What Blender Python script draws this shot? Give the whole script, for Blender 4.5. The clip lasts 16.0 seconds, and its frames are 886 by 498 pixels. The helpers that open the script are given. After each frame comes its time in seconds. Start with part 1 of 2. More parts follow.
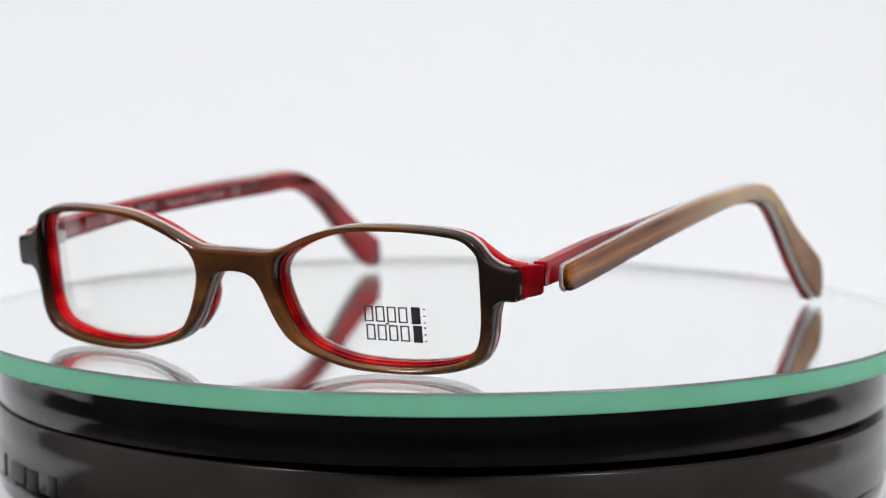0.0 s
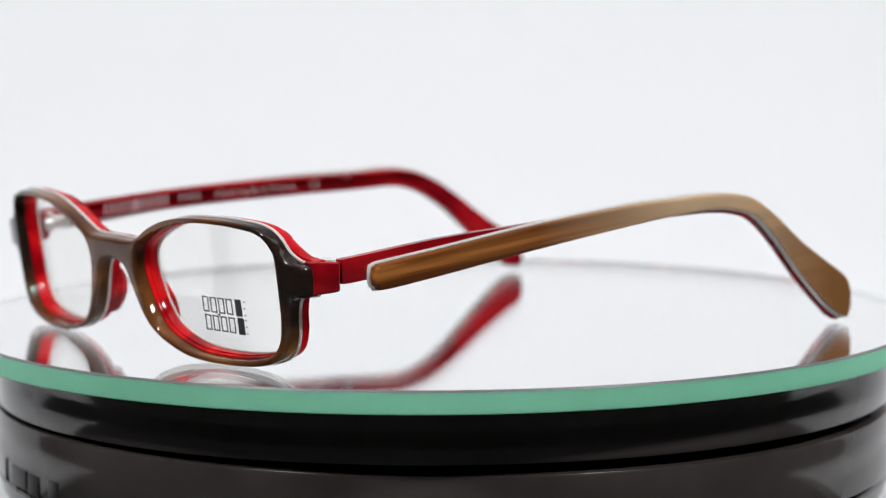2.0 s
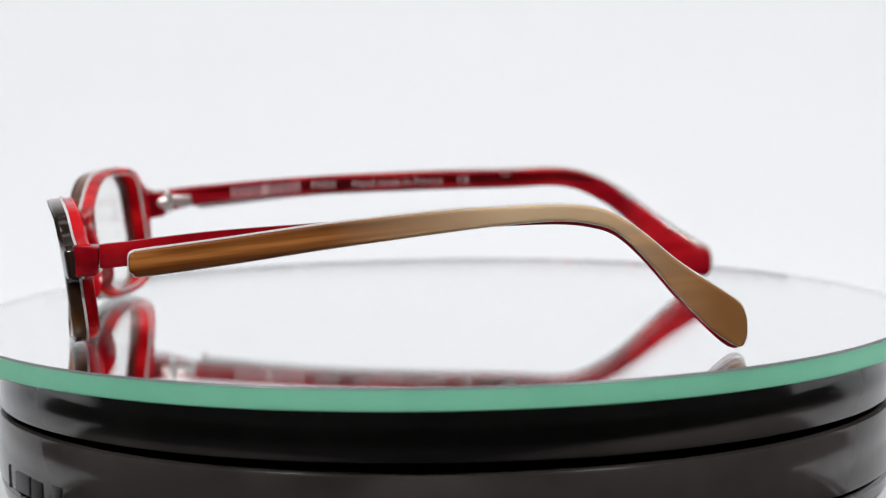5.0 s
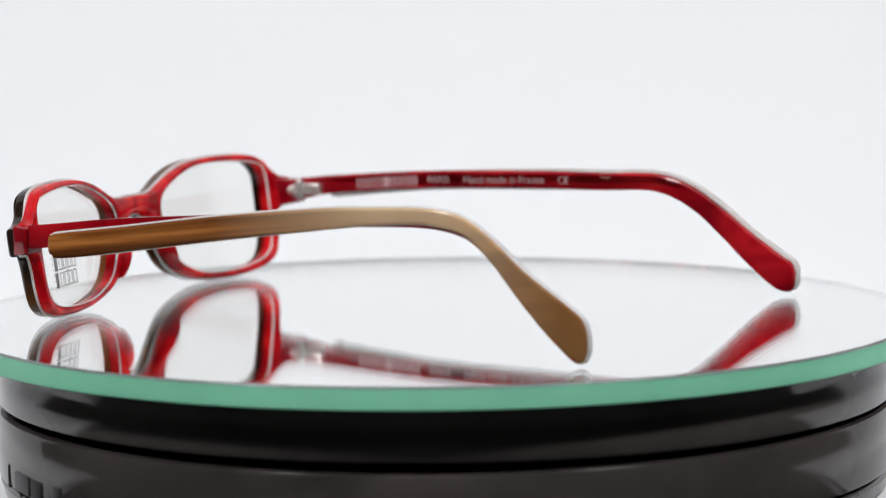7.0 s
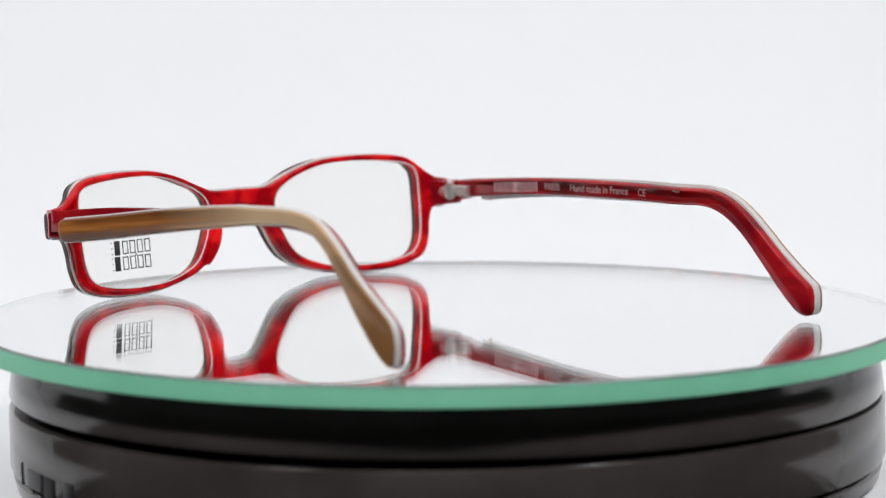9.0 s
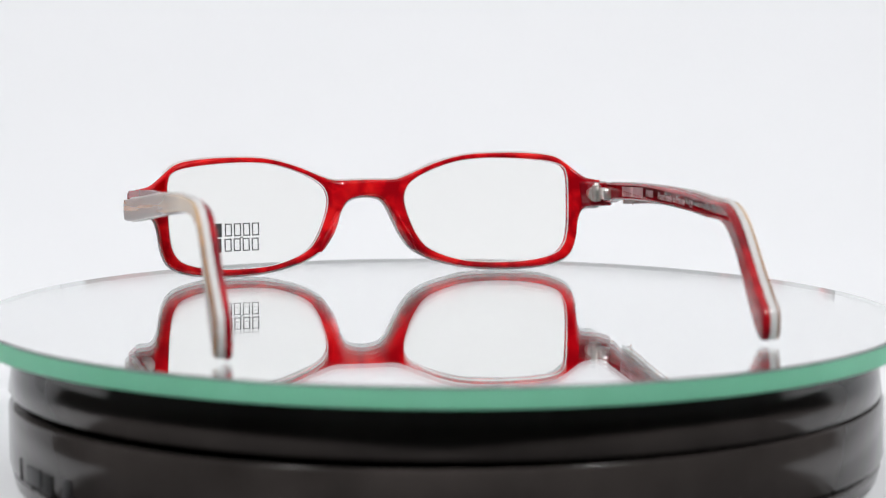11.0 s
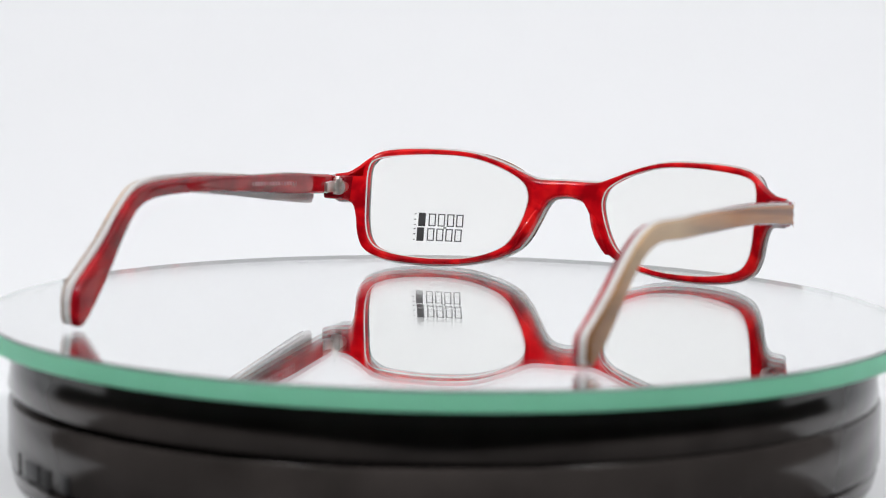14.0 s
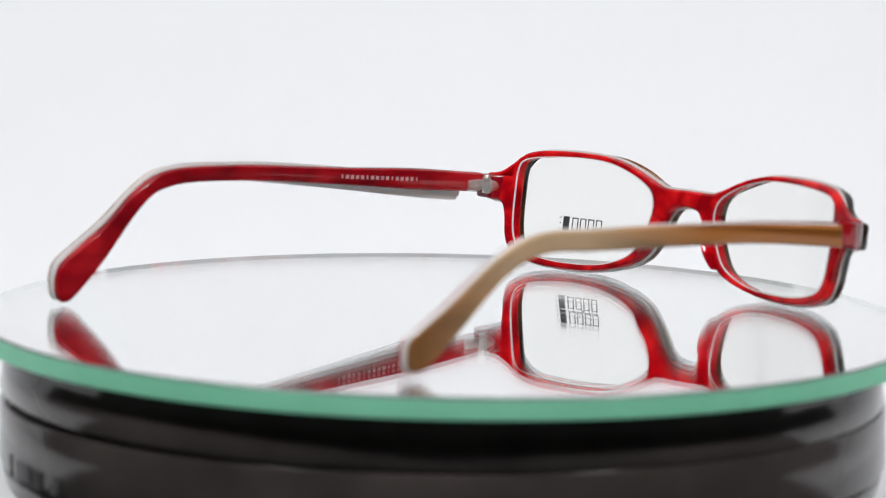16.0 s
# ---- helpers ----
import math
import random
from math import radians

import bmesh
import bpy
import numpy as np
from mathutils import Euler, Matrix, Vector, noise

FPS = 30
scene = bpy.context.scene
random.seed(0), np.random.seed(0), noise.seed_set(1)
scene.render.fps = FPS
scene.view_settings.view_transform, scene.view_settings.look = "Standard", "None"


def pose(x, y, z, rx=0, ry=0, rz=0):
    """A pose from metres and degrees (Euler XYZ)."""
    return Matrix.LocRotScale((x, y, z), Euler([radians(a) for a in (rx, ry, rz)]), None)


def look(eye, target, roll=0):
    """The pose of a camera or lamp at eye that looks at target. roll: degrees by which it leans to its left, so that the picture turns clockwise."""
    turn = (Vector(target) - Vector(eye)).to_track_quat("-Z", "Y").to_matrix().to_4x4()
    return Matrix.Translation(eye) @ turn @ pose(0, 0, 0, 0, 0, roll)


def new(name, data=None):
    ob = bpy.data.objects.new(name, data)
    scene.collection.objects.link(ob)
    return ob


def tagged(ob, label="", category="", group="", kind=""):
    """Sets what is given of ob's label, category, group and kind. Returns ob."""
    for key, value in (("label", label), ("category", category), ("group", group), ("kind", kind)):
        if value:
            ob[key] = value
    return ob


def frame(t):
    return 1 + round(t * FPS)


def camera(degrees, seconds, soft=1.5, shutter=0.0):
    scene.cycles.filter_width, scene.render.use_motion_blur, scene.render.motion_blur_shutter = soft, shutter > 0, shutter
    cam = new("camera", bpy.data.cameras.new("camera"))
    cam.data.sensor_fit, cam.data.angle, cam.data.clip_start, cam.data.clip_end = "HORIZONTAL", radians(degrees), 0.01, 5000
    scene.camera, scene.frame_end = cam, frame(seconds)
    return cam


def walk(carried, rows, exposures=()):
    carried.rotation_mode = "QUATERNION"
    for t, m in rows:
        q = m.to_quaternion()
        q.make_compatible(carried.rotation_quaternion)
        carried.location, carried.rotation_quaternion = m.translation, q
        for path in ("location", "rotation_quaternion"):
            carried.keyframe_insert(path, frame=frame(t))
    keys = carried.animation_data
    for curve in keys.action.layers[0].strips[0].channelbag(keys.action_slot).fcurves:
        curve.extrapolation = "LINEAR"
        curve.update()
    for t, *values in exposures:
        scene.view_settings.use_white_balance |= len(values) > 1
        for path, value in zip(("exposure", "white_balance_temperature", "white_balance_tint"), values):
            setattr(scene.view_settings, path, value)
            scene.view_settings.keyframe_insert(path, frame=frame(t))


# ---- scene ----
cam = camera(16.22, 16.0, soft=1.2)
# a camera that stays in place: its picture breathes as it refocuses, and leans a little to and fro
walk(cam, [
    (0.0, look((0.01001, -0.75748, 0.11059), (-0.00018, -0.00328, 0.01657), 0.80)),
    (1.0, look((0.01001, -0.75643, 0.11059), (-0.00018, -0.00226, 0.01637), 0.47)),
    (2.0, look((0.01001, -0.75538, 0.11059), (-0.00018, -0.00123, 0.01617), 0.15)),
    (3.0, look((0.01001, -0.75515, 0.11059), (-0.00018, -0.00102, 0.01607), -0.26)),
    (4.2, look((0.01001, -0.75488, 0.11059), (-0.00018, -0.00076, 0.01595), -0.68)),
    (6.5, look((0.01001, -0.75408, 0.11059), (-0.00018, 0.00000, 0.01561), -0.85)),
    (8.0, look((0.01001, -0.75098, 0.11059), (-0.00018, 0.00306, 0.01535), -0.89)),
    (8.6, look((0.01001, -0.75028, 0.11059), (-0.00018, 0.00377, 0.01539), -0.89)),
    (8.7, look((0.01001, -0.77328, 0.11059), (-0.00019, -0.01883, 0.01891), -0.89)),
    (9.2, look((0.01001, -0.77378, 0.11059), (-0.00019, -0.01932, 0.01900), -0.84)),
    (10.4, look((0.01001, -0.77461, 0.11059), (-0.00019, -0.02015, 0.01902), -0.55)),
    (11.5, look((0.01001, -0.77538, 0.11059), (-0.00019, -0.02092, 0.01904), -0.29)),
    (13.0, look((0.01001, -0.77601, 0.11059), (-0.00019, -0.02155, 0.01909), 0.02)),
    (14.1, look((0.01001, -0.77648, 0.11059), (-0.00019, -0.02201, 0.01913), 0.24)),
    (14.3, look((0.01001, -0.76678, 0.11059), (-0.00019, -0.01241, 0.01802), 0.28)),
    (15.2, look((0.01001, -0.76593, 0.11059), (-0.00019, -0.01156, 0.01800), 0.48)),
    (16.0, look((0.01001, -0.76518, 0.11059), (-0.00019, -0.01081, 0.01798), 0.65)),
])
cam.data.dof.use_dof = True
cam.data.dof.aperture_fstop = 15.0
scene.view_settings.exposure = 0.09
scene.cycles.max_bounces, scene.cycles.glossy_bounces, scene.cycles.transmission_bounces = 24, 24, 24      # the mirror glass throws light to and fro

MM = 0.001
START, SPEED = 30.356, 12.3254          # degrees at the start, degrees a second
DISC_R = 0.1161
TILT = Matrix.Rotation(0.0022, 4, "X") @ Matrix.Rotation(-0.01215, 4, "Y")
BASE_Z = -0.040                          # the table top


# ---- world and lights ----
def make_world():
    w = bpy.data.worlds.new("studio_world")
    w.use_nodes = True
    bg = w.node_tree.nodes["Background"]
    bg.inputs["Color"].default_value = (0.75, 0.8, 0.88, 1)
    bg.inputs["Strength"].default_value = 0.25
    scene.world = w


def area_lamp(name, eye, target, sx, sy, watts, colour):
    d = bpy.data.lights.new(name, "AREA")
    d.shape, d.size, d.size_y, d.energy, d.color = "RECTANGLE", sx, sy, watts, colour
    ob = new(name, d)
    ob.matrix_world = look(eye, target)
    return ob


make_world()
COOL = (0.985, 0.98, 1.0)
area_lamp("ceiling_lamp", (0, -0.14, 0.78), (0, 0.50, 0.22), 0.9, 0.4, 2.0, COOL)
# two unseen lamps added in front, to fill the glasses and give glints
for x0 in (-0.34, 0.34):
    area_lamp("led_panel_lamp", (x0, -0.34, 0.46), (x0 * 0.15, 0.06, 0.03), 0.09, 0.05, 2.5, COOL)


# ---- materials ----
def mat(name):
    m = bpy.data.materials.new(name)
    m.use_nodes = True
    nt = m.node_tree
    b = nt.nodes["Principled BSDF"]
    return m, nt, b


def node(nt, kind, **sets):
    n = nt.nodes.new(kind)
    for k, val in sets.items():
        n.inputs[k.replace("_", " ")].default_value = val
    return n


def bump(nt, b, src, strength, dist):
    n = node(nt, "ShaderNodeBump", Strength=strength, Distance=dist)
    nt.links.new(src, n.inputs["Height"])
    nt.links.new(n.outputs["Normal"], b.inputs["Normal"])


def ramp(nt, src, stops):
    r = nt.nodes.new("ShaderNodeValToRGB")
    e = r.color_ramp.elements
    e.remove(e[1])
    e[0].position, e[0].color = stops[0][0], (*stops[0][1], 1)
    for p, col in stops[1:]:
        e.new(p).color = (*col, 1)
    nt.links.new(src, r.inputs["Fac"])
    return r.outputs["Color"]


def grain(nt, scale, stretch, detail=4.0, distortion=0.0, slope=0.0):
    """Noise in the thing's own space, stretched along its axes after a turn by slope about x."""
    tc = nt.nodes.new("ShaderNodeTexCoord")
    turn = nt.nodes.new("ShaderNodeMapping")
    turn.inputs["Rotation"].default_value = (slope, 0, 0)
    mp = nt.nodes.new("ShaderNodeMapping")
    mp.inputs["Scale"].default_value = stretch
    nt.links.new(tc.outputs["Object"], turn.inputs["Vector"])
    nt.links.new(turn.outputs["Vector"], mp.inputs["Vector"])
    n = node(nt, "ShaderNodeTexNoise", Scale=scale, Detail=detail, Distortion=distortion)
    nt.links.new(mp.outputs["Vector"], n.inputs["Vector"])
    return n.outputs["Fac"]


def acetate(name, stops, scale, stretch, glow, rough=0.16, pale=None, gloss=0.36, ends=None):
    """Polished cellulose acetate: streaked body colour, lets some light through."""
    m, nt, b = mat(name)
    col = ramp(nt, grain(nt, scale, stretch, 3.0, 0.0 if pale else 0.6, -0.1 if pale else 0.0), stops)
    if pale:
        # the horn grows paler towards the bend, with the sheen there painted into it
        tc = nt.nodes.new("ShaderNodeTexCoord")
        xyz = nt.nodes.new("ShaderNodeSeparateXYZ")
        nt.links.new(tc.outputs["Object"], xyz.inputs[0])
        along = node(nt, "ShaderNodeMapRange")
        for key, val in (("From Min", -0.07), ("From Max", 0.07)):
            along.inputs[key].default_value = val
        nt.links.new(xyz.outputs["Y"], along.inputs["Value"])
        fac = ramp(nt, along.outputs["Result"], [(0.0, (0, 0, 0)), (0.34, (0.03, 0.03, 0.03)), (0.5, (0.42, 0.42, 0.42)), (0.63, (0.9, 0.9, 0.9)), (0.76, (0.88, 0.88, 0.88)), (0.88, (0.45, 0.45, 0.45))])
        mx = nt.nodes.new("ShaderNodeMixRGB")
        mx.inputs[2].default_value = (*pale, 1)
        nt.links.new(fac, mx.inputs[0])
        nt.links.new(col, mx.inputs[1])
        # and is smooth and brown at the tip
        tip = ramp(nt, along.outputs["Result"], [(0.82, (0, 0, 0)), (0.96, (1, 1, 1))])
        smooth = nt.nodes.new("ShaderNodeMixRGB")
        smooth.inputs[2].default_value = (0.24, 0.108, 0.036, 1)
        nt.links.new(tip, smooth.inputs[0])
        nt.links.new(mx.outputs[0], smooth.inputs[1])
        col = smooth.outputs[0]
    if ends:
        # near black at both outer ends: the sheet's pattern, plus painted-in dark room reflection
        tc = nt.nodes.new("ShaderNodeTexCoord")
        xyz = nt.nodes.new("ShaderNodeSeparateXYZ")
        nt.links.new(tc.outputs["Object"], xyz.inputs[0])
        away = nt.nodes.new("ShaderNodeMath")
        away.operation = "ABSOLUTE"
        nt.links.new(xyz.outputs["X"], away.inputs[0])
        blotch = nt.nodes.new("ShaderNodeMath")
        blotch.operation = "MULTIPLY_ADD"
        blotch.inputs[1].default_value = 0.022
        nt.links.new(grain(nt, 60, (1, 1, 0.6), 2.0), blotch.inputs[0])
        rise = nt.nodes.new("ShaderNodeMath")
        rise.operation = "MULTIPLY_ADD"
        rise.inputs[1].default_value = 0.5
        nt.links.new(xyz.outputs["Z"], rise.inputs[0])
        nt.links.new(away.outputs[0], rise.inputs[2])
        nt.links.new(rise.outputs[0], blotch.inputs[2])
        span = node(nt, "ShaderNodeMapRange")
        for key, val in (("From Min", 0.061), ("From Max", 0.079)):
            span.inputs[key].default_value = val
        nt.links.new(blotch.outputs[0], span.inputs["Value"])
        mx = nt.nodes.new("ShaderNodeMixRGB")
        mx.inputs[2].default_value = (*ends, 1)
        nt.links.new(span.outputs["Result"], mx.inputs[0])
        nt.links.new(col, mx.inputs[1])
        col = mx.outputs[0]
    nt.links.new(col, b.inputs["Base Color"])
    b.inputs["Roughness"].default_value = rough
    b.inputs["IOR"].default_value = 1.49
    b.inputs["Specular IOR Level"].default_value = gloss
    bump(nt, b, grain(nt, 900, (1, 1, 1)), 0.04, 0.0001)
    if glow > 0:
        tr = nt.nodes.new("ShaderNodeBsdfTranslucent")
        nt.links.new(col, tr.inputs["Color"])
        mx = node(nt, "ShaderNodeMixShader")
        mx.inputs[0].default_value = glow
        nt.links.new(b.outputs[0], mx.inputs[1])
        nt.links.new(tr.outputs[0], mx.inputs[2])
        nt.links.new(mx.outputs[0], nt.nodes["Material Output"].inputs["Surface"])
    return m


HORN_FRONT = acetate("brown_horn_acetate", [(0.36, (0.075, 0.026, 0.008)), (0.52, (0.125, 0.046, 0.014)), (0.68, (0.23, 0.085, 0.022))], 70, (0.35, 1, 1.6), 0.10, 0.05, gloss=0.4, ends=(0.020, 0.012, 0.009))
HORN_TEMPLE = acetate("brown_horn_temple_acetate", [(0.40, (0.115, 0.032, 0.006)), (0.5, (0.22, 0.070, 0.013)), (0.60, (0.44, 0.165, 0.038))], 300, (1, 0.012, 1), 0.12, 0.07, (0.64, 0.46, 0.28), gloss=0.4)
RED = acetate("red_acetate", [(0.38, (0.44, 0.002, 0.008)), (0.52, (0.74, 0.005, 0.012)), (0.64, (0.93, 0.018, 0.020))], 150, (1, 0.6, 1), 0.45, 0.05, gloss=0.5)
RED_DEEP = acetate("deep_red_acetate", [(0.36, (0.23, 0.002, 0.007)), (0.52, (0.36, 0.004, 0.011)), (0.66, (0.52, 0.010, 0.017))], 120, (1, 0.45, 1), 0.32, 0.05, gloss=0.8)
WHITE = acetate("white_acetate", [(0.3, (0.90, 0.90, 0.88)), (0.8, (0.96, 0.96, 0.95))], 120, (1, 1, 1), 0.5, 0.08)


def clear_glass(name, tint, ior):
    """A thin clear lens: lets light straight through, with gloss by Fresnel."""
    m, nt, b = mat(name)
    nt.nodes.remove(b)
    t = node(nt, "ShaderNodeBsdfTransparent", Color=(*tint, 1))
    g = node(nt, "ShaderNodeBsdfGlossy", Roughness=0.02)
    f = node(nt, "ShaderNodeFresnel", IOR=ior)
    mx = nt.nodes.new("ShaderNodeMixShader")
    weak = nt.nodes.new("ShaderNodeMath")
    weak.operation = "MULTIPLY"
    weak.inputs[1].default_value = 0.18
    nt.links.new(f.outputs[0], weak.inputs[0])
    nt.links.new(weak.outputs[0], mx.inputs[0])
    nt.links.new(t.outputs[0], mx.inputs[1])
    nt.links.new(g.outputs[0], mx.inputs[2])
    nt.links.new(mx.outputs[0], nt.nodes["Material Output"].inputs["Surface"])
    return m


LENS = clear_glass("clear_demo_lens", (0.985, 0.985, 0.975), 1.3)


def simple(name, colour, rough, metal=0.0, coat=0.0, spots=0.0, scale=60.0, relief=0.03):
    m, nt, b = mat(name)
    f = grain(nt, scale, (1, 1, 1), 6.0)
    lo = tuple(c * (1 - spots) for c in colour)
    hi = tuple(min(1.0, c * (1 + spots)) for c in colour)
    nt.links.new(ramp(nt, f, [(0.3, lo), (0.7, hi)]), b.inputs["Base Color"])
    b.inputs["Roughness"].default_value = rough
    b.inputs["Metallic"].default_value = metal
    b.inputs["Coat Weight"].default_value = coat
    bump(nt, b, grain(nt, scale * 12, (1, 1, 1)), relief, 0.0002)
    return m


SILVER = simple("mirror_silver", (0.992, 0.992, 0.992), 0.0, 1.0, 0, 0.002, 20, 0.0)
STEEL = simple("hinge_steel", (0.86, 0.84, 0.80), 0.36, 1.0, 0, 0.08, 400)
BLACK = simple("black_gloss_plastic", (0.050, 0.043, 0.040), 0.13, 0, 0.0, 0.25, 40, 0.02)
BLACK.node_tree.nodes["Principled BSDF"].inputs["Specular IOR Level"].default_value = 0.36
DARK = simple("black_table_cloth", (0.03, 0.03, 0.032), 0.85, 0, 0, 0.2, 30, 0.1)
RUBBER = simple("black_rubber", (0.008, 0.008, 0.008), 0.6, 0, 0, 0.2, 80)
BLOCK_GREY = simple("dark_grey_block_plastic", (0.02, 0.02, 0.021), 0.45, 0, 0, 0.2, 80)
EDGE = acetate("green_ground_glass_edge", [(0.3, (0.46, 0.90, 0.70)), (0.7, (0.50, 0.94, 0.75))], 90, (1, 1, 1), 0.6, 0.3)
CHAMFER = simple("grey_polished_chamfer", (0.15, 0.165, 0.158), 0.22, 0, 0, 0.1, 90)
PRINT = simple("dark_grey_print", (0.03, 0.03, 0.033), 0.5, 0, 0, 0.3, 500)
FOIL = simple("silver_foil_print", (0.60, 0.34, 0.35), 0.4, 0.3, 0, 0.2, 500)
PAPER = simple("white_backdrop_board", (0.86, 0.87, 0.88), 0.9, 0, 0, 0.012, 3, 0.02)
ROOM = simple("grey_room_paint", (0.33, 0.32, 0.31), 0.9, 0, 0, 0.05, 2, 0.02)

m, nt, b = mat("disc_glass")
b.inputs["Base Color"].default_value = (0.99, 1.0, 0.995, 1)
b.inputs["Transmission Weight"].default_value = 1.0
b.inputs["Roughness"].default_value = 0.0
b.inputs["IOR"].default_value = 1.5
GLASS = m


# ---- mesh helpers ----
def part(name, bm, material, parent, label="", smooth=True):
    bmesh.ops.recalc_face_normals(bm, faces=bm.faces)
    for f in bm.faces:
        f.smooth = smooth and not f.tag
    me = bpy.data.meshes.new(name)
    bm.to_mesh(me)
    bm.free()
    me.materials.append(material)
    if smooth:
        me.set_sharp_from_angle(angle=radians(40))
    ob = new(name, me)
    if parent:
        ob.parent = parent
    return tagged(ob, label)


def thing(name, label, category, kind=""):
    return tagged(new(name), label, category, kind=kind)


def spline(pts, n, closed=True):
    """n points along a smooth curve through the control points."""
    pts = [np.array(p, float) for p in pts]
    k = len(pts)
    segs = k if closed else k - 1
    out = []
    for i in range(n):
        s = i * segs / n if closed else i * segs / (n - 1)
        j = min(int(s), segs - 1)
        f = s - j
        if closed:
            p0, p1, p2, p3 = (pts[(j + d) % k] for d in (-1, 0, 1, 2))
        else:
            p0, p1, p2, p3 = (pts[min(max(j + d, 0), k - 1)] for d in (-1, 0, 1, 2))
        m1, m2 = (p2 - p0) / 2, (p3 - p1) / 2
        out.append((2 * f**3 - 3 * f**2 + 1) * p1 + (f**3 - 2 * f**2 + f) * m1 + (3 * f**2 - 2 * f**3) * p2 + (f**3 - f**2) * m2)
    return np.array(out)


def offset(loop, d):
    """Moves a closed 2D loop outwards by d."""
    t = np.roll(loop, -1, 0) - np.roll(loop, 1, 0)
    nrm = np.stack([t[:, 1], -t[:, 0]], 1) / np.maximum(np.linalg.norm(t, axis=1), 1e-9)[:, None]
    area = np.sum(loop[:, 0] * np.roll(loop[:, 1], -1) - np.roll(loop[:, 0], -1) * loop[:, 1])
    return loop + nrm * d * (1 if area > 0 else -1)


def slab(outer, holes, rings, place):
    """A plate with holes. rings: (inset, depth) from the front face to the back; place(u, w, depth) gives the 3D place."""
    bm = bmesh.new()
    loops = [(outer, -1)] + [(h, 1) for h in holes]
    first, last = [], []
    for loop, sign in loops:
        prev = None
        for k, (inset, depth) in enumerate(rings):
            vs = [bm.verts.new(place(p[0], p[1], depth)) for p in offset(loop, sign * inset)]
            if prev:
                for i in range(len(vs)):
                    j = (i + 1) % len(vs)
                    bm.faces.new((prev[i], prev[j], vs[j], vs[i]))
            if k == 0:
                first.append(vs)
            prev = vs
        last.append(prev)
    for group in (first, last):
        edges = []
        for vs in group:
            for i in range(len(vs)):
                a, c = vs[i], vs[(i + 1) % len(vs)]
                edges.append(bm.edges.get((a, c)) or bm.edges.new((a, c)))
        made = bmesh.ops.triangle_fill(bm, use_beauty=True, edges=edges)
        for g in made["geom"]:
            if isinstance(g, bmesh.types.BMFace):
                g.tag = True
    return bm


def rounded(depth0, depth1, r0, r1, n=4):
    """Ring profile of a plate from depth0 to depth1 with rounded front (r0) and back (r1) edges."""
    out = []
    for k in range(n + 1):
        a = math.pi / 2 * k / n
        out.append((r0 * (1 - math.sin(a)), depth0 + r0 * (1 - math.cos(a))))
    for k in range(n + 1):
        a = math.pi / 2 * k / n
        out.append((r1 * (1 - math.cos(a)), depth1 - r1 * (1 - math.sin(a))))
    keep = [out[0]]
    for o in out[1:]:
        if abs(o[0] - keep[-1][0]) + abs(o[1] - keep[-1][1]) > 1e-4:
            keep.append(o)
    return keep


def lathe(profile, n=160):
    """Turns a closed (radius, z) profile round the z axis."""
    bm = bmesh.new()
    rows = []
    for i in range(n):
        a = 2 * math.pi * i / n
        rows.append([bm.verts.new((r * math.cos(a), r * math.sin(a), z)) for r, z in profile])
    k = len(profile)
    for i in range(n):
        p, q = rows[i], rows[(i + 1) % n]
        for j in range(k - 1):
            bm.faces.new((p[j], q[j], q[j + 1], p[j + 1]))
    bmesh.ops.remove_doubles(bm, verts=bm.verts, dist=1e-6)
    return bm


def box(x0, y0, z0, x1, y1, z1, bevel=0.0):
    bm = bmesh.new()
    bmesh.ops.create_cube(bm, size=1, matrix=Matrix.Translation(((x0 + x1) / 2, (y0 + y1) / 2, (z0 + z1) / 2)) @ Matrix.Diagonal((x1 - x0, y1 - y0, z1 - z0, 1)))
    if bevel:
        bmesh.ops.bevel(bm, geom=bm.edges[:], offset=bevel, segments=2, affect="EDGES", profile=0.5)
    return bm


# ---- the light box and the room ----
def sweep():
    """Floor board that curves up into the back wall."""
    bm = bmesh.new()
    prof = [(-0.05, BASE_Z), (0.14, BASE_Z)]
    for k in range(1, 25):
        a = math.pi / 2 * k / 24
        prof.append((0.14 + 0.36 * math.sin(a), BASE_Z + 0.36 * (1 - math.cos(a))))
    prof.append((0.50, 0.80))
    thick = 0.004
    a = [[bm.verts.new((x, y, z)) for y, z in prof] for x in (-0.55, 0.55)]
    bl = [[bm.verts.new((x, y + (thick if i > 1 else 0), z - (thick if i < len(prof) - 1 else 0))) for i, (y, z) in enumerate(prof)] for x in (-0.55, 0.55)]
    for j in range(len(prof) - 1):
        bm.faces.new((a[0][j], a[1][j], a[1][j + 1], a[0][j + 1]))
        bm.faces.new((bl[0][j], bl[1][j], bl[1][j + 1], bl[0][j + 1]))
    return bm


tagged(part("backdrop", sweep(), PAPER, None), "smooth white curved backdrop board behind the turntable", "backdrop", kind="structure")
tagged(part("wall_left", box(-0.564, 0.20, BASE_Z - 0.006, -0.554, 0.52, 0.80), PAPER, None, smooth=False), "white side wall of the light box", "wall", kind="structure")
tagged(part("wall_right", box(0.554, 0.20, BASE_Z - 0.006, 0.564, 0.52, 0.80), PAPER, None, smooth=False), "white side wall of the light box", "wall", kind="structure")
tagged(part("ceiling", box(-0.57, -0.36, 0.804, 0.57, 0.52, 0.814), PAPER, None, smooth=False), "white top of the light box", "ceiling", kind="structure")
tagged(part("table", box(-0.9, -0.75, BASE_Z - 0.05, 0.9, 0.6, BASE_Z - 0.008), DARK, None, smooth=False), "black table top under the light box", "table", kind="structure")
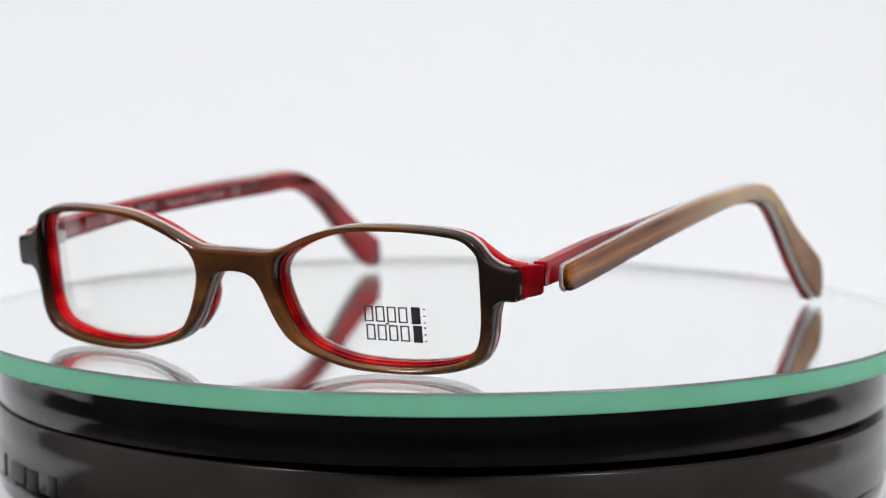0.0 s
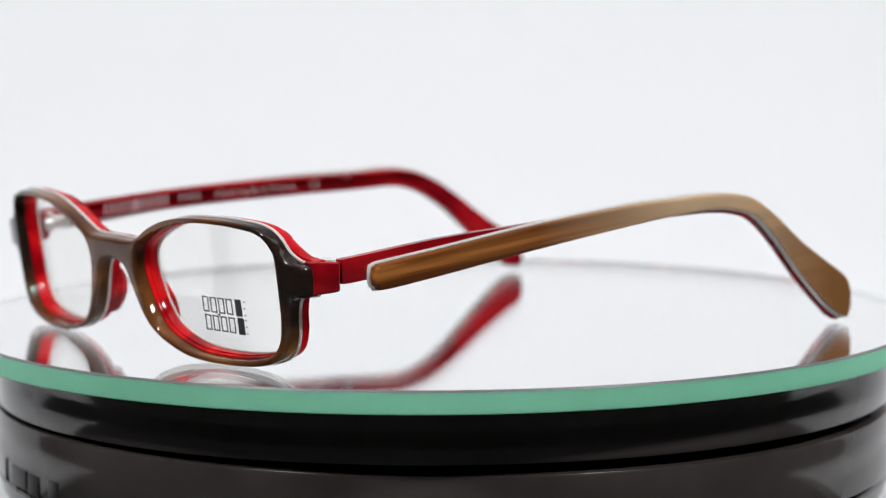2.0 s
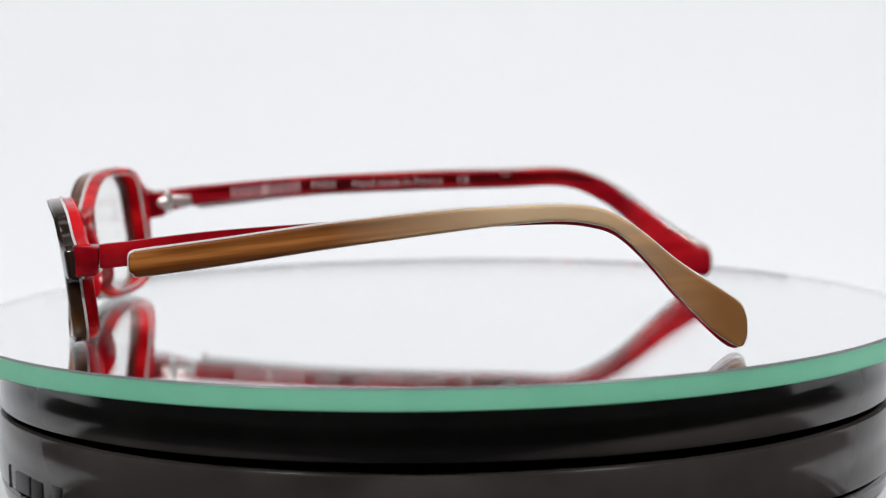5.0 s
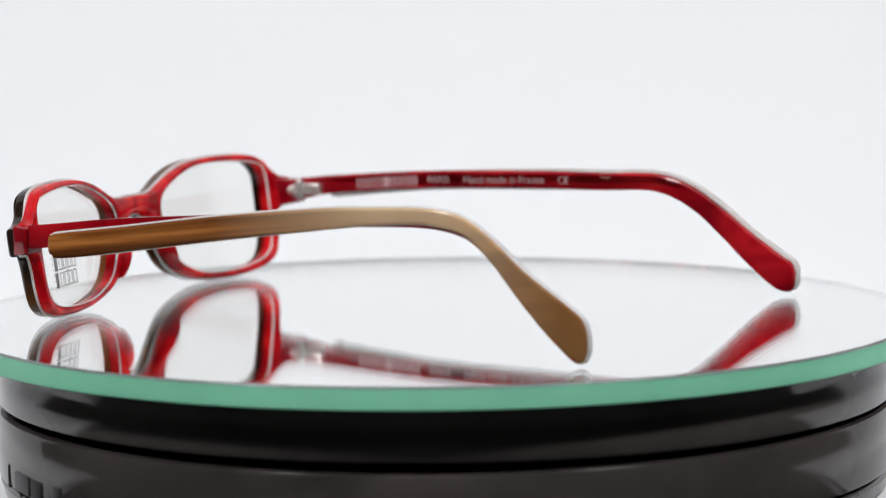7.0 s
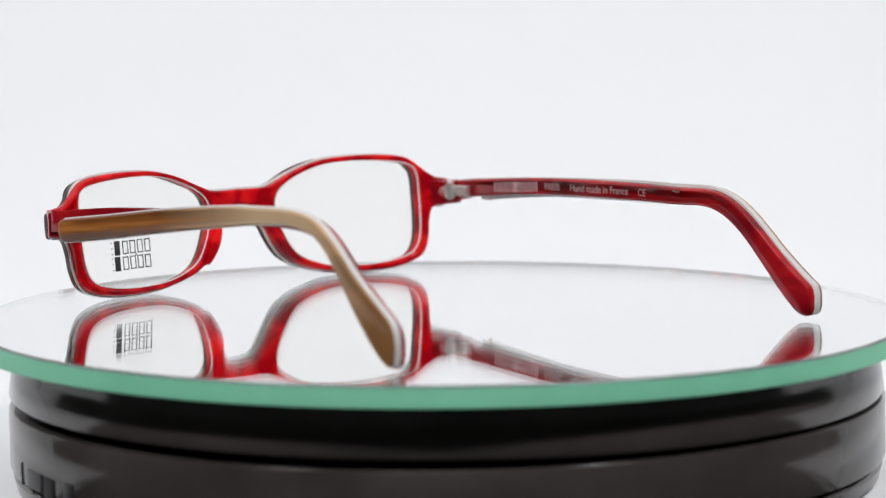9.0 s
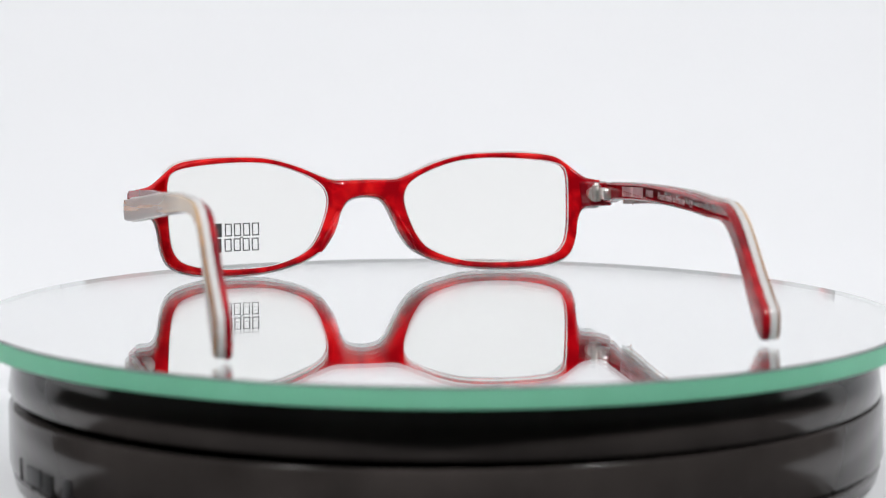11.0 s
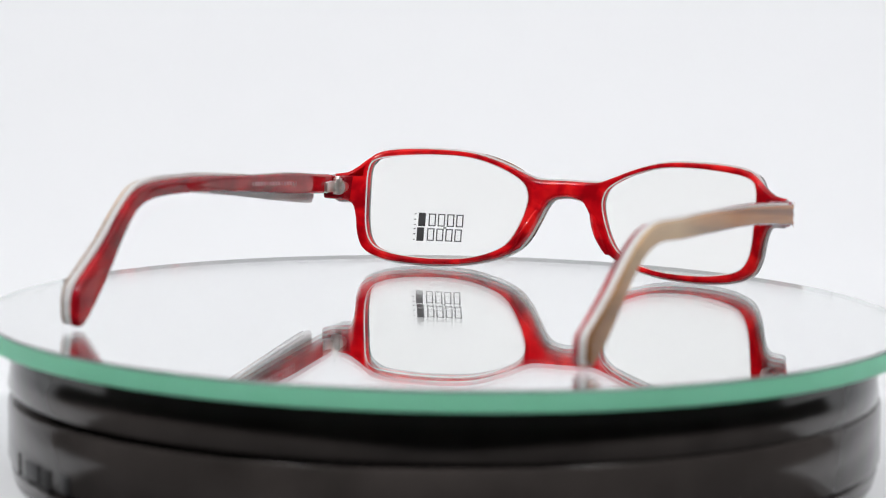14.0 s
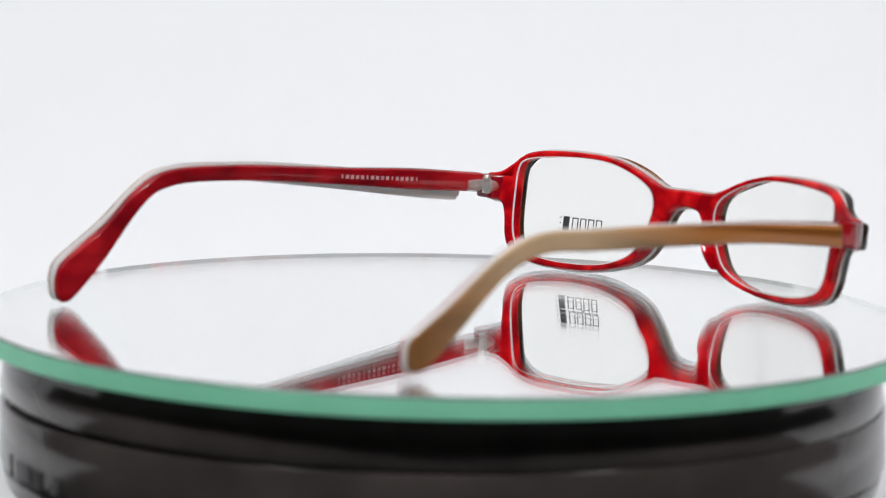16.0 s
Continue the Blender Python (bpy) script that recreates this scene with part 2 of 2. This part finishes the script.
# unseen room shell, added to shut out world light and keep reflections dark
tagged(part("floor", box(-1.4, -1.7, -0.86, 1.4, 0.9, -0.80), ROOM, None, smooth=False), "plain grey floor of the added unseen room", "floor", kind="structure")
tagged(part("wall_behind", box(-1.4, -1.76, -0.80, 1.4, -1.7, 1.3), ROOM, None, smooth=False), "plain grey wall of the added unseen room", "wall", kind="structure")
tagged(part("wall_west", box(-1.46, -1.7, -0.80, -1.4, 0.9, 1.3), ROOM, None, smooth=False), "plain grey wall of the added unseen room", "wall", kind="structure")
tagged(part("wall_east", box(1.4, -1.7, -0.80, 1.46, 0.9, 1.3), ROOM, None, smooth=False), "plain grey wall of the added unseen room", "wall", kind="structure")


# added lid and far side of the shell, against world light
tagged(part("ceiling_of_room", box(-1.4, -1.7, 1.3, 1.4, 0.9, 1.36), ROOM, None, smooth=False), "plain grey ceiling of the added unseen room, shuts out world light", "ceiling", kind="structure")
tagged(part("wall_north", box(-1.4, 0.9, -0.80, 1.4, 0.96, 1.3), ROOM, None, smooth=False), "plain grey wall of the added unseen room", "wall", kind="structure")


# ---- turntable ----
turntable = thing("turntable", "black glossy plastic display turntable with a groove below its platter", "turntable")
part("base_body", lathe([(0.0, -0.0344), (0.1078, -0.0344), (0.1092, -0.0338), (0.1095, -0.0330), (0.1095, -0.0197), (0.1090, -0.0189), (0.1070, -0.0186), (0.0, -0.0186)]), BLACK, turntable)
part("foot_ring", lathe([(0.0, BASE_Z), (0.1060, BASE_Z), (0.1080, BASE_Z + 0.001), (0.1088, -0.0358), (0.1080, -0.0350), (0.0, -0.0350)]), BLACK, turntable, "black foot below a thin joint")
platter = part("platter", lathe([(0.0, -0.0178), (0.1073, -0.0178), (0.1088, -0.0174), (0.1092, -0.0166), (0.1086, -0.0115), (0.1068, -0.0070), (0.1054, -0.0058), (0.0, -0.0058)]), BLACK, turntable, "black platter that turns on the base")
# small dark blocks standing out a little, low on the base's left front
for az, wide, low, top, stuff in ((-158.2, 0.8, -0.0341, -0.0285, RUBBER), (-152.6, 9.6, -0.0336, -0.0290, BLOCK_GREY), (-148.0, 6.0, -0.0341, -0.0292, RUBBER), (-142.8, 4.4, -0.0338, -0.0290, BLOCK_GREY)):
    small_box = box(-wide * MM / 2, -0.0008, low, wide * MM / 2, 0.0008, top, 0.0003)
    small_box.transform(pose(0, 0, 0, 0, 0, az) @ pose(0.1090, 0, 0, 0, 0, 90))
    part("socket", small_box, stuff, turntable, "small dark block low on the base")

mirror_disc = thing("mirror_disc", "round mirror glass disc with a green ground edge on the turntable", "mirror")
part("glass_plate", lathe([(0.0, -0.0048), (DISC_R - 0.0006, -0.0048), (DISC_R - 0.0006, 0.0), (0.0, 0.0)]), GLASS, mirror_disc)
part("silver_backing", lathe([(0.0, -0.0052), (DISC_R - 0.0008, -0.0052), (DISC_R - 0.0008, -0.0046), (0.0, -0.0046)]), SILVER, mirror_disc, "silvered mirror backing")
part("ground_edge", lathe([(DISC_R - 0.0005, -0.0052), (DISC_R - 0.0002, -0.0052), (DISC_R, -0.0050), (DISC_R, -0.0005), (DISC_R - 0.0005, -0.0005), (DISC_R - 0.0005, -0.0052)]), EDGE, mirror_disc, "green ground glass edge")
part("chamfer", lathe([(DISC_R - 0.0005, -0.0005), (DISC_R, -0.0005), (DISC_R - 0.0004, 0.0), (DISC_R - 0.0006, 0.0), (DISC_R - 0.0005, -0.0005)]), CHAMFER, mirror_disc, "grey polished chamfer")


# ---- eyeglasses ----
glasses = thing("eyeglasses", "brown and red laminated acetate eyeglasses with clear demo lenses, unfolded", "eyeglasses")


def front_place(u, w, d):
    """Front plate: u across, w up, d back from the front face, in mm; wrapped and tilted."""
    return Vector((u, -93.7 + 0.0022 * u * u + 0.031 * u + 0.14 * (25 - w) + d, 1.0 * w - 0.05 + 0.13 * d)) * MM


LENS_LOOP = [(56.7, 20), (56.5, 26.2), (54.6, 28.9), (48.3, 30.1), (37.3, 30.7), (27.9, 30.2), (20.1, 28.1), (13.8, 24.9), (11.3, 21.8), (11.2, 17.5),
             (13.8, 10.5), (17.6, 5.9), (25.6, 2.8), (34.2, 1.9), (44, 2.2), (51.4, 3.7), (54.8, 6.2), (56.3, 11)]
HALF = [(0, 25.1), (8.3, 25.1), (12.2, 26.2), (20.1, 29.4), (28.5, 31.6), (38.9, 32.2), (48.3, 31.9), (53.6, 31.0), (56.6, 29.2), (59.0, 26.0), (61.6, 24.3),
        (64.2, 23.7), (65.4, 23.0), (65.5, 18.2), (64.6, 17.3), (62.0, 17.2), (60.3, 16.0), (59.3, 12.8), (58.6, 8.1), (56.8, 4.1), (53, 1.9), (46.7, 0.6), (37.3, 0.2),
        (27.9, 0.9), (19, 3.0), (13.6, 5.8), (10.6, 9.3), (8.2, 14.0), (6.4, 17.8), (4.3, 20.0), (0, 20.8)]
OUTER = spline(HALF + [(-u, w) for u, w in HALF[-2:0:-1]], 300)
# the red back stands higher where the rim's shoulder sweeps down to the hinge
BACK = [(u + 0.3, w + 1.0) if u > 57 and w > 22 else (u, w) for u, w in HALF]
OUTER_BACK = spline(BACK + [(-u, w) for u, w in BACK[-2:0:-1]], 300)
HOLE_L = spline(LENS_LOOP, 90)
HOLE_R = HOLE_L * [-1, 1]

part("front_layer", slab(offset(OUTER, 0.25), [offset(HOLE_L, 0.75), offset(HOLE_R, 0.75)], rounded(0, 3.0, 0.9, 0.02), front_place), HORN_FRONT, glasses, "brown horn-coloured acetate front")
part("middle_layer", slab(offset(OUTER, 0.5), [offset(HOLE_L, 0.7), offset(HOLE_R, 0.7)], [(0.0, 3.01), (0.0, 3.59)], front_place), WHITE, glasses, "thin white acetate layer")
part("back_layer", slab(OUTER_BACK, [HOLE_L, HOLE_R], rounded(3.6, 6.4, 0.02, 1.05), front_place), RED, glasses, "translucent red acetate back")


# thin red ring before the back layer, reddens the rim's inner wall
for hole in (HOLE_L, HOLE_R):
    part("rim_lining", slab(offset(hole, 0.66), [offset(hole, 0.3)], rounded(2.6, 3.58, 0.15, 0.02, 2), front_place), RED, glasses, "thin red ring inside the rim")


def lens(side):
    """Meniscus lens with thickness, set in the groove of the rim."""
    rim = offset(HOLE_L * [side, 1], 0.35)
    c = rim.mean(0)
    bm = bmesh.new()
    sheets = []
    for depth in (2.8, 4.2):
        rows = []
        for k in range(4):
            f = (k + 1) / 4
            rows.append([bm.verts.new(front_place(*(c + (p - c) * f), depth)) for p in rim])
        mid = bm.verts.new(front_place(*c, depth))
        n = len(rim)
        for i in range(n):
            j = (i + 1) % n
            bm.faces.new((mid, rows[0][i], rows[0][j]))
            for k in range(3):
                bm.faces.new((rows[k][i], rows[k][j], rows[k + 1][j], rows[k + 1][i]))
        sheets.append(rows[-1])
    for i in range(len(rim)):
        j = (i + 1) % len(rim)
        bm.faces.new((sheets[0][i], sheets[0][j], sheets[1][j], sheets[1][i]))
    ob = part("lens", bm, LENS, glasses, "clear plastic demo lens")
    ob.visible_shadow = False
    hole = HOLE_L * [side, 1]
    part("lens_bevel", slab(offset(hole, 0.1), [offset(hole, -0.12)], [(0.0, 5.7), (0.0, 6.1)], front_place), WHITE, ob, "pale polished lens edge")
    return ob


lens_l, lens_r = lens(1), lens(-1)


def nose_pad(side):
    """Moulded red wedge behind the nasal side of the rim."""
    bm = bmesh.new()
    path = spline([(12.6, 5.6), (10.4, 9.3), (8.4, 13.5), (6.9, 17.2)], 14, closed=False)
    rows = []
    for i, (u, w) in enumerate(path):
        s = i / 13
        reach = 3.6 * math.sin(math.pi * min(1, 0.12 + s * 0.88)) ** 0.7
        wide = 1.3 * math.sin(math.pi * (0.10 + 0.82 * s)) + 0.25
        ring = []
        for k in range(14):
            a = 2 * math.pi * k / 14
            ring.append(bm.verts.new(front_place(side * (u + 0.9 + wide * math.cos(a) * 0.9 + 0.06 * reach * max(0, math.sin(a))), w, 5.3 + reach * max(0, math.sin(a)) + 0.8 * min(0, math.sin(a)))))
        rows.append(ring)
    for p, q in zip(rows, rows[1:]):
        for k in range(14):
            bm.faces.new((p[k], p[(k + 1) % 14], q[(k + 1) % 14], q[k]))
    bm.faces.new(rows[0])
    bm.faces.new(rows[-1][::-1])
    part("nose_pad", bm, RED, glasses, "red moulded nose pad")


HINGE_Y = {1: -73.8, -1: -76.4}


def end_block(side):
    """Red block behind the end piece: it meets the hinge."""
    y1 = HINGE_Y[side] - 0.15
    top = spline([(y1 - 6.0, 24.6), (y1 - 5.2, 25.0), (y1 - 3.0, 24.9), (y1 - 0.6, 24.8), (y1, 24.4)], 18, closed=False)
    low = spline([(y1, 18.9), (y1 - 0.6, 18.4), (y1 - 3.0, 18.0), (y1 - 5.6, 17.8)], 14, closed=False)
    loop = np.concatenate([top, low])
    middle = Vector((side * 64.9, y1 - 2.5, 20.6)) * MM
    bm = slab(loop, [], rounded(0, 6.6, 0.6, 0.6), lambda y, z, d: Vector((side * (68.2 - 0.5 * max(0.0, y1 - y - 1.0) - d), y, z)) * MM - middle)
    ob = part("end_piece", bm, RED_DEEP, glasses, "red end piece")
    ob.location = middle
    return ob


# side profiles of a temple: (along, top, bottom)
HORN_SIDE = [(-66.9, 22.0, 20.8), (-66.65, 23.1, 19.4), (-65.9, 23.6, 18.9), (-63.7, 24.1, 18.2), (-47.5, 26.1, 20.2), (-22.3, 29.4, 23.8), (3.1, 32.0, 27.1), (16.0, 32.7, 28.6),
             (28.9, 33.1, 29.5), (36.7, 32.5, 28.7), (41.9, 30.7, 26.8), (47.8, 26.6, 21.3), (55.0, 20.5, 12.8), (61.8, 15.8, 5.7), (66.8, 12.5, 1.9), (69.4, 10.2, 1.3), (70.5, 7.0, 3.8)]
RED_SIDE = [(-73.6, 25.1, 20.2), (-72.8, 25.4, 20.0), (-66.8, 26.0, 20.5), (-47.5, 28.0, 22.2), (-22.3, 29.6, 24.9), (3.1, 31.6, 27.4), (16.0, 32.3, 28.2), (28.9, 32.5, 28.5),
            (36.7, 31.8, 27.6), (41.9, 30.0, 25.5), (47.8, 26.1, 20.0), (55.0, 19.7, 11.5), (61.8, 15.0, 4.6), (66.2, 12.0, 0.9), (68.9, 9.6, 0.8), (70.1, 6.6, 3.1)]
HORN_SIDE_LOW = [(-69.2, 23.4, 21.8), (-68.95, 24.2, 20.9), (-68.2, 24.8, 20.3), (-66.0, 25.4, 20.1), (-38.0, 27.6, 22.9), (-5.4, 29.2, 24.1), (14.0, 29.5, 24.6), (25.0, 29.9, 25.2),
                 (31.0, 29.6, 24.7), (36.5, 28.1, 22.9), (42.0, 25.5, 19.6), (47.5, 21.8, 14.9), (54.5, 16.5, 8.5), (60.5, 12.5, 3.5), (64.2, 10.2, 1.4), (67.0, 8.5, 1.4), (68.0, 6.3, 3.3)]
RED_SIDE_LOW = [(-76.2, 24.8, 19.6), (-75.4, 25.1, 19.4), (-66.4, 26.0, 21.0), (-38.0, 28.0, 23.3), (-5.4, 29.0, 24.4), (14.0, 29.1, 24.6), (25.0, 29.5, 25.0), (31.0, 29.1, 24.3),
                (36.5, 27.5, 22.1), (42.0, 24.8, 18.6), (47.5, 21.1, 13.9), (54.5, 15.9, 7.5), (60.5, 11.9, 2.7), (63.8, 9.8, 1.0), (66.6, 8.1, 1.0), (67.6, 5.9, 2.9)]
HORN = {1: HORN_SIDE, -1: HORN_SIDE_LOW}
INNER = {1: RED_SIDE, -1: RED_SIDE_LOW}
ACROSS = {1: np.polyfit((-70, 0, 42, 70), (69.1, 67.6, 67.4, 68.2), 2), -1: np.polyfit((-70, 0, 42, 70), (70.2, 70.1, 68.7, 66.9), 2)}


def temple_place(side, y, z, inward):
    """A place on a temple: y along, z up, inward from its outer face. One temple is bent a little lower than the other."""
    swell = float(np.interp(y, (-70, 45), (1.5, 0.0))) * (1 - inward / 4.4)      # thicker towards the hinge
    return Vector((side * (float(np.polyval(ACROSS[side], y)) + swell - inward), y, z)) * MM


def seam(y, outer):
    """Depth of a glue line below the outer face: the white layer is thin at the hinge and thick at the tip."""
    return float(np.interp(y, (-70, 0, 40, 70), (1.35, 1.2, 0.85, 0.75) if outer else (2.0, 2.1, 2.4, 2.5)))


def temple_layer(side, profile, outer, inner, round_out, round_in):
    """One layer of a temple: its side profile with thickness and rounded edges. outer and inner give its two faces."""
    top = spline([(y, a) for y, a, _ in profile], 110, closed=False)
    low = spline([(y, c) for y, _, c in profile], 110, closed=False)
    loop = np.concatenate([top, low[::-1]])
    return slab(loop, [], rounded(0, 2.0, round_out, round_in), lambda y, z, d: temple_place(side, y, z, outer(y) + d / 2 * (inner(y) - outer(y))))


def temple(side):
    wider = [(y - 0.4 if y < -60 else y + 0.1 if y > 66.9 else y, a + (0.35 if y < 30 else 0.1), c - 0.2) for y, a, c in HORN[side]]
    t = part("temple", temple_layer(side, HORN[side], lambda y: 0.0, lambda y: seam(y, True) - 0.01, 0.9, 0.02), HORN_TEMPLE, glasses, "brown striped horn-coloured acetate temple, red inside")
    part("middle_layer", temple_layer(side, wider, lambda y: seam(y, True), lambda y: seam(y, False) - 0.01, 0.3, 0.02), WHITE, t, "thin white acetate layer")
    part("inner_layer", temple_layer(side, INNER[side], lambda y: seam(y, False), lambda y: 4.4, 0.02, 0.8), RED_DEEP, t, "translucent red acetate inner layer")
    return t


def hinge(side):
    """Steel barrel hinge let into the inner face of the end piece and the temple."""
    y0 = HINGE_Y[side]
    dome = bmesh.new()
    lay = Matrix.Rotation(radians(90), 4, "X")
    bmesh.ops.create_cone(dome, cap_ends=True, segments=28, radius1=2.3, radius2=2.3, depth=2.6, matrix=Matrix.Translation((63.4, y0 - 1.0, 20.6)) @ lay)
    h = tagged(part("hinge", dome, STEEL, glasses), "silver steel barrel hinge")
    bar = bmesh.new()
    for z0, z1 in ((18.6, 20.0), (20.1, 21.8), (21.9, 23.0)):
        bmesh.ops.create_cone(bar, cap_ends=True, segments=20, radius1=1.25, radius2=1.25, depth=z1 - z0, matrix=Matrix.Translation((63.4, y0 + 0.3, (z0 + z1) / 2)))
    part("barrel", bar, STEEL, h)
    part("temple_plate", box(63.6, y0 + 1.2, 19.4, 66.4, y0 + 6.4, 22.4, 0.5), STEEL, h)
    screw = bmesh.new()
    bmesh.ops.create_cone(screw, cap_ends=True, segments=18, radius1=0.8, radius2=0.65, depth=0.5, matrix=Matrix.Translation((63.4, y0 + 0.3, 23.3)))
    part("screw", screw, STEEL, h)
    for o in (h, *h.children):
        for v in o.data.vertices:
            v.co = (v.co.x * side * MM, v.co.y * MM, (v.co.z + 1.3) * MM)
        if side < 0:
            o.data.flip_normals()
    return h


for s in (1, -1):
    nose_pad(s)
    block = end_block(s)
    hinge(s)
    if s > 0:
        cam.data.dof.focus_object = block      # the camera is focused on this end of the front
temple_l, temple_r = temple(1), temple(-1)


# ---- printing ----
def bar_on_lens(u, w, wide, high, parent, label=""):
    """A thin printed bar on the front face of a lens."""
    bm = bmesh.new()
    vs = [[bm.verts.new(front_place(u + a * wide / 2, w + c * high / 2, d)) for a, c in ((-1, -1), (1, -1), (1, 1), (-1, 1))] for d in (2.78, 2.74)]
    bm.faces.new(vs[0])
    bm.faces.new(vs[1])
    for i in range(4):
        bm.faces.new((vs[0][i], vs[0][(i + 1) % 4], vs[1][(i + 1) % 4], vs[1][i]))
    return part("printed_bar", bm, PRINT, parent, label, smooth=False)


for row, w in ((0, 12.6), (1, 8.5)):
    for u in (31.3, 33.9, 36.5, 39.1):
        for du in (-0.85, 0.85):
            bar_on_lens(u + du + 0.2 * row, w, 0.34, 3.5, lens_l)
        for dw in (-1.6, 1.6):
            bar_on_lens(u + 0.2 * row, w + dw, 1.36, 0.3, lens_l)
    bar_on_lens(42.0 + 0.2 * row, w, 2.0, 3.8, lens_l, "dark grey printed block")
    for dw in (-1.5, 0.0, 1.5):
        bar_on_lens(43.9, w + dw, 0.5, 0.28, lens_l)
bar_on_lens(35.4, 10.5, 0.8, 0.4, lens_l)


def foil_words(words, y, high, parent, side):
    """Raised foil lettering along the inner face of a temple."""
    cu = bpy.data.curves.new("lettering", "FONT")
    cu.body, cu.size, cu.extrude, cu.align_y = words, high * 1.4, 0.02, "CENTER"
    tmp = bpy.data.objects.new("lettering", cu)
    scene.collection.objects.link(tmp)
    bpy.context.view_layer.update()
    me = bpy.data.meshes.new_from_object(tmp.evaluated_get(bpy.context.evaluated_depsgraph_get()))
    bpy.data.objects.remove(tmp)
    for v in me.vertices:
        p = temple_place(side, y + v.co.x, temple_mid(side, y + v.co.x) + v.co.y, 4.46 + v.co.z)
        v.co = p
    me.materials.clear()
    me.materials.append(FOIL)
    ob = new("lettering", me)
    ob.parent = parent
    return tagged(ob, "silver foil lettering")


def temple_mid(side, y):
    """Middle height of the red inner layer."""
    return float(np.interp(y, [p[0] for p in INNER[side]], [(p[1] + p[2]) / 2 for p in INNER[side]]))


def foil_bar(y, wide, high, parent, side, dz=0.0):
    bm = bmesh.new()
    vs = []
    for d in (4.34, 4.50):
        vs.append([bm.verts.new(temple_place(side, y + a * wide / 2, temple_mid(side, y) + dz + c * high / 2, d)) for a, c in ((-1, -1), (1, -1), (1, 1), (-1, 1))])
    bm.faces.new(vs[0])
    bm.faces.new(vs[1])
    for i in range(4):
        bm.faces.new((vs[0][i], vs[0][(i + 1) % 4], vs[1][(i + 1) % 4], vs[1][i]))
    part("printed_bar", bm, FOIL, parent, smooth=False)


for k in range(9):
    for d in (-0.5, 0.5):
        foil_bar(-58.6 + k * 2.1 + d, 0.45 if k != 4 else 0.9, 2.7, temple_r, -1)
foil_words("PARIS", -38.0, 1.9, temple_r, -1)
foil_words("Hand made in France", -27.2, 2.0, temple_r, -1)
foil_words("CE", 0.8, 1.9, temple_r, -1)
for k in range(16):
    foil_bar(-48.0 + k * 1.8, 1.0 if k % 5 else 0.4, 1.0, temple_l, 1)


# ---- motion ----
def turn_pose(t):
    return pose(0, 0, 0, 0, 0, -(START + SPEED * t)) @ TILT


def motions():
    times = [0.5 * k for k in range(33)]
    walk(platter, [(t, turn_pose(t)) for t in times])
    walk(mirror_disc, [(t, turn_pose(t) @ pose(0.0005, -0.00195, 0)) for t in times])
    walk(glasses, [(t, turn_pose(t) @ pose(0.00205, 0, 0.0001)) for t in times])


motions()
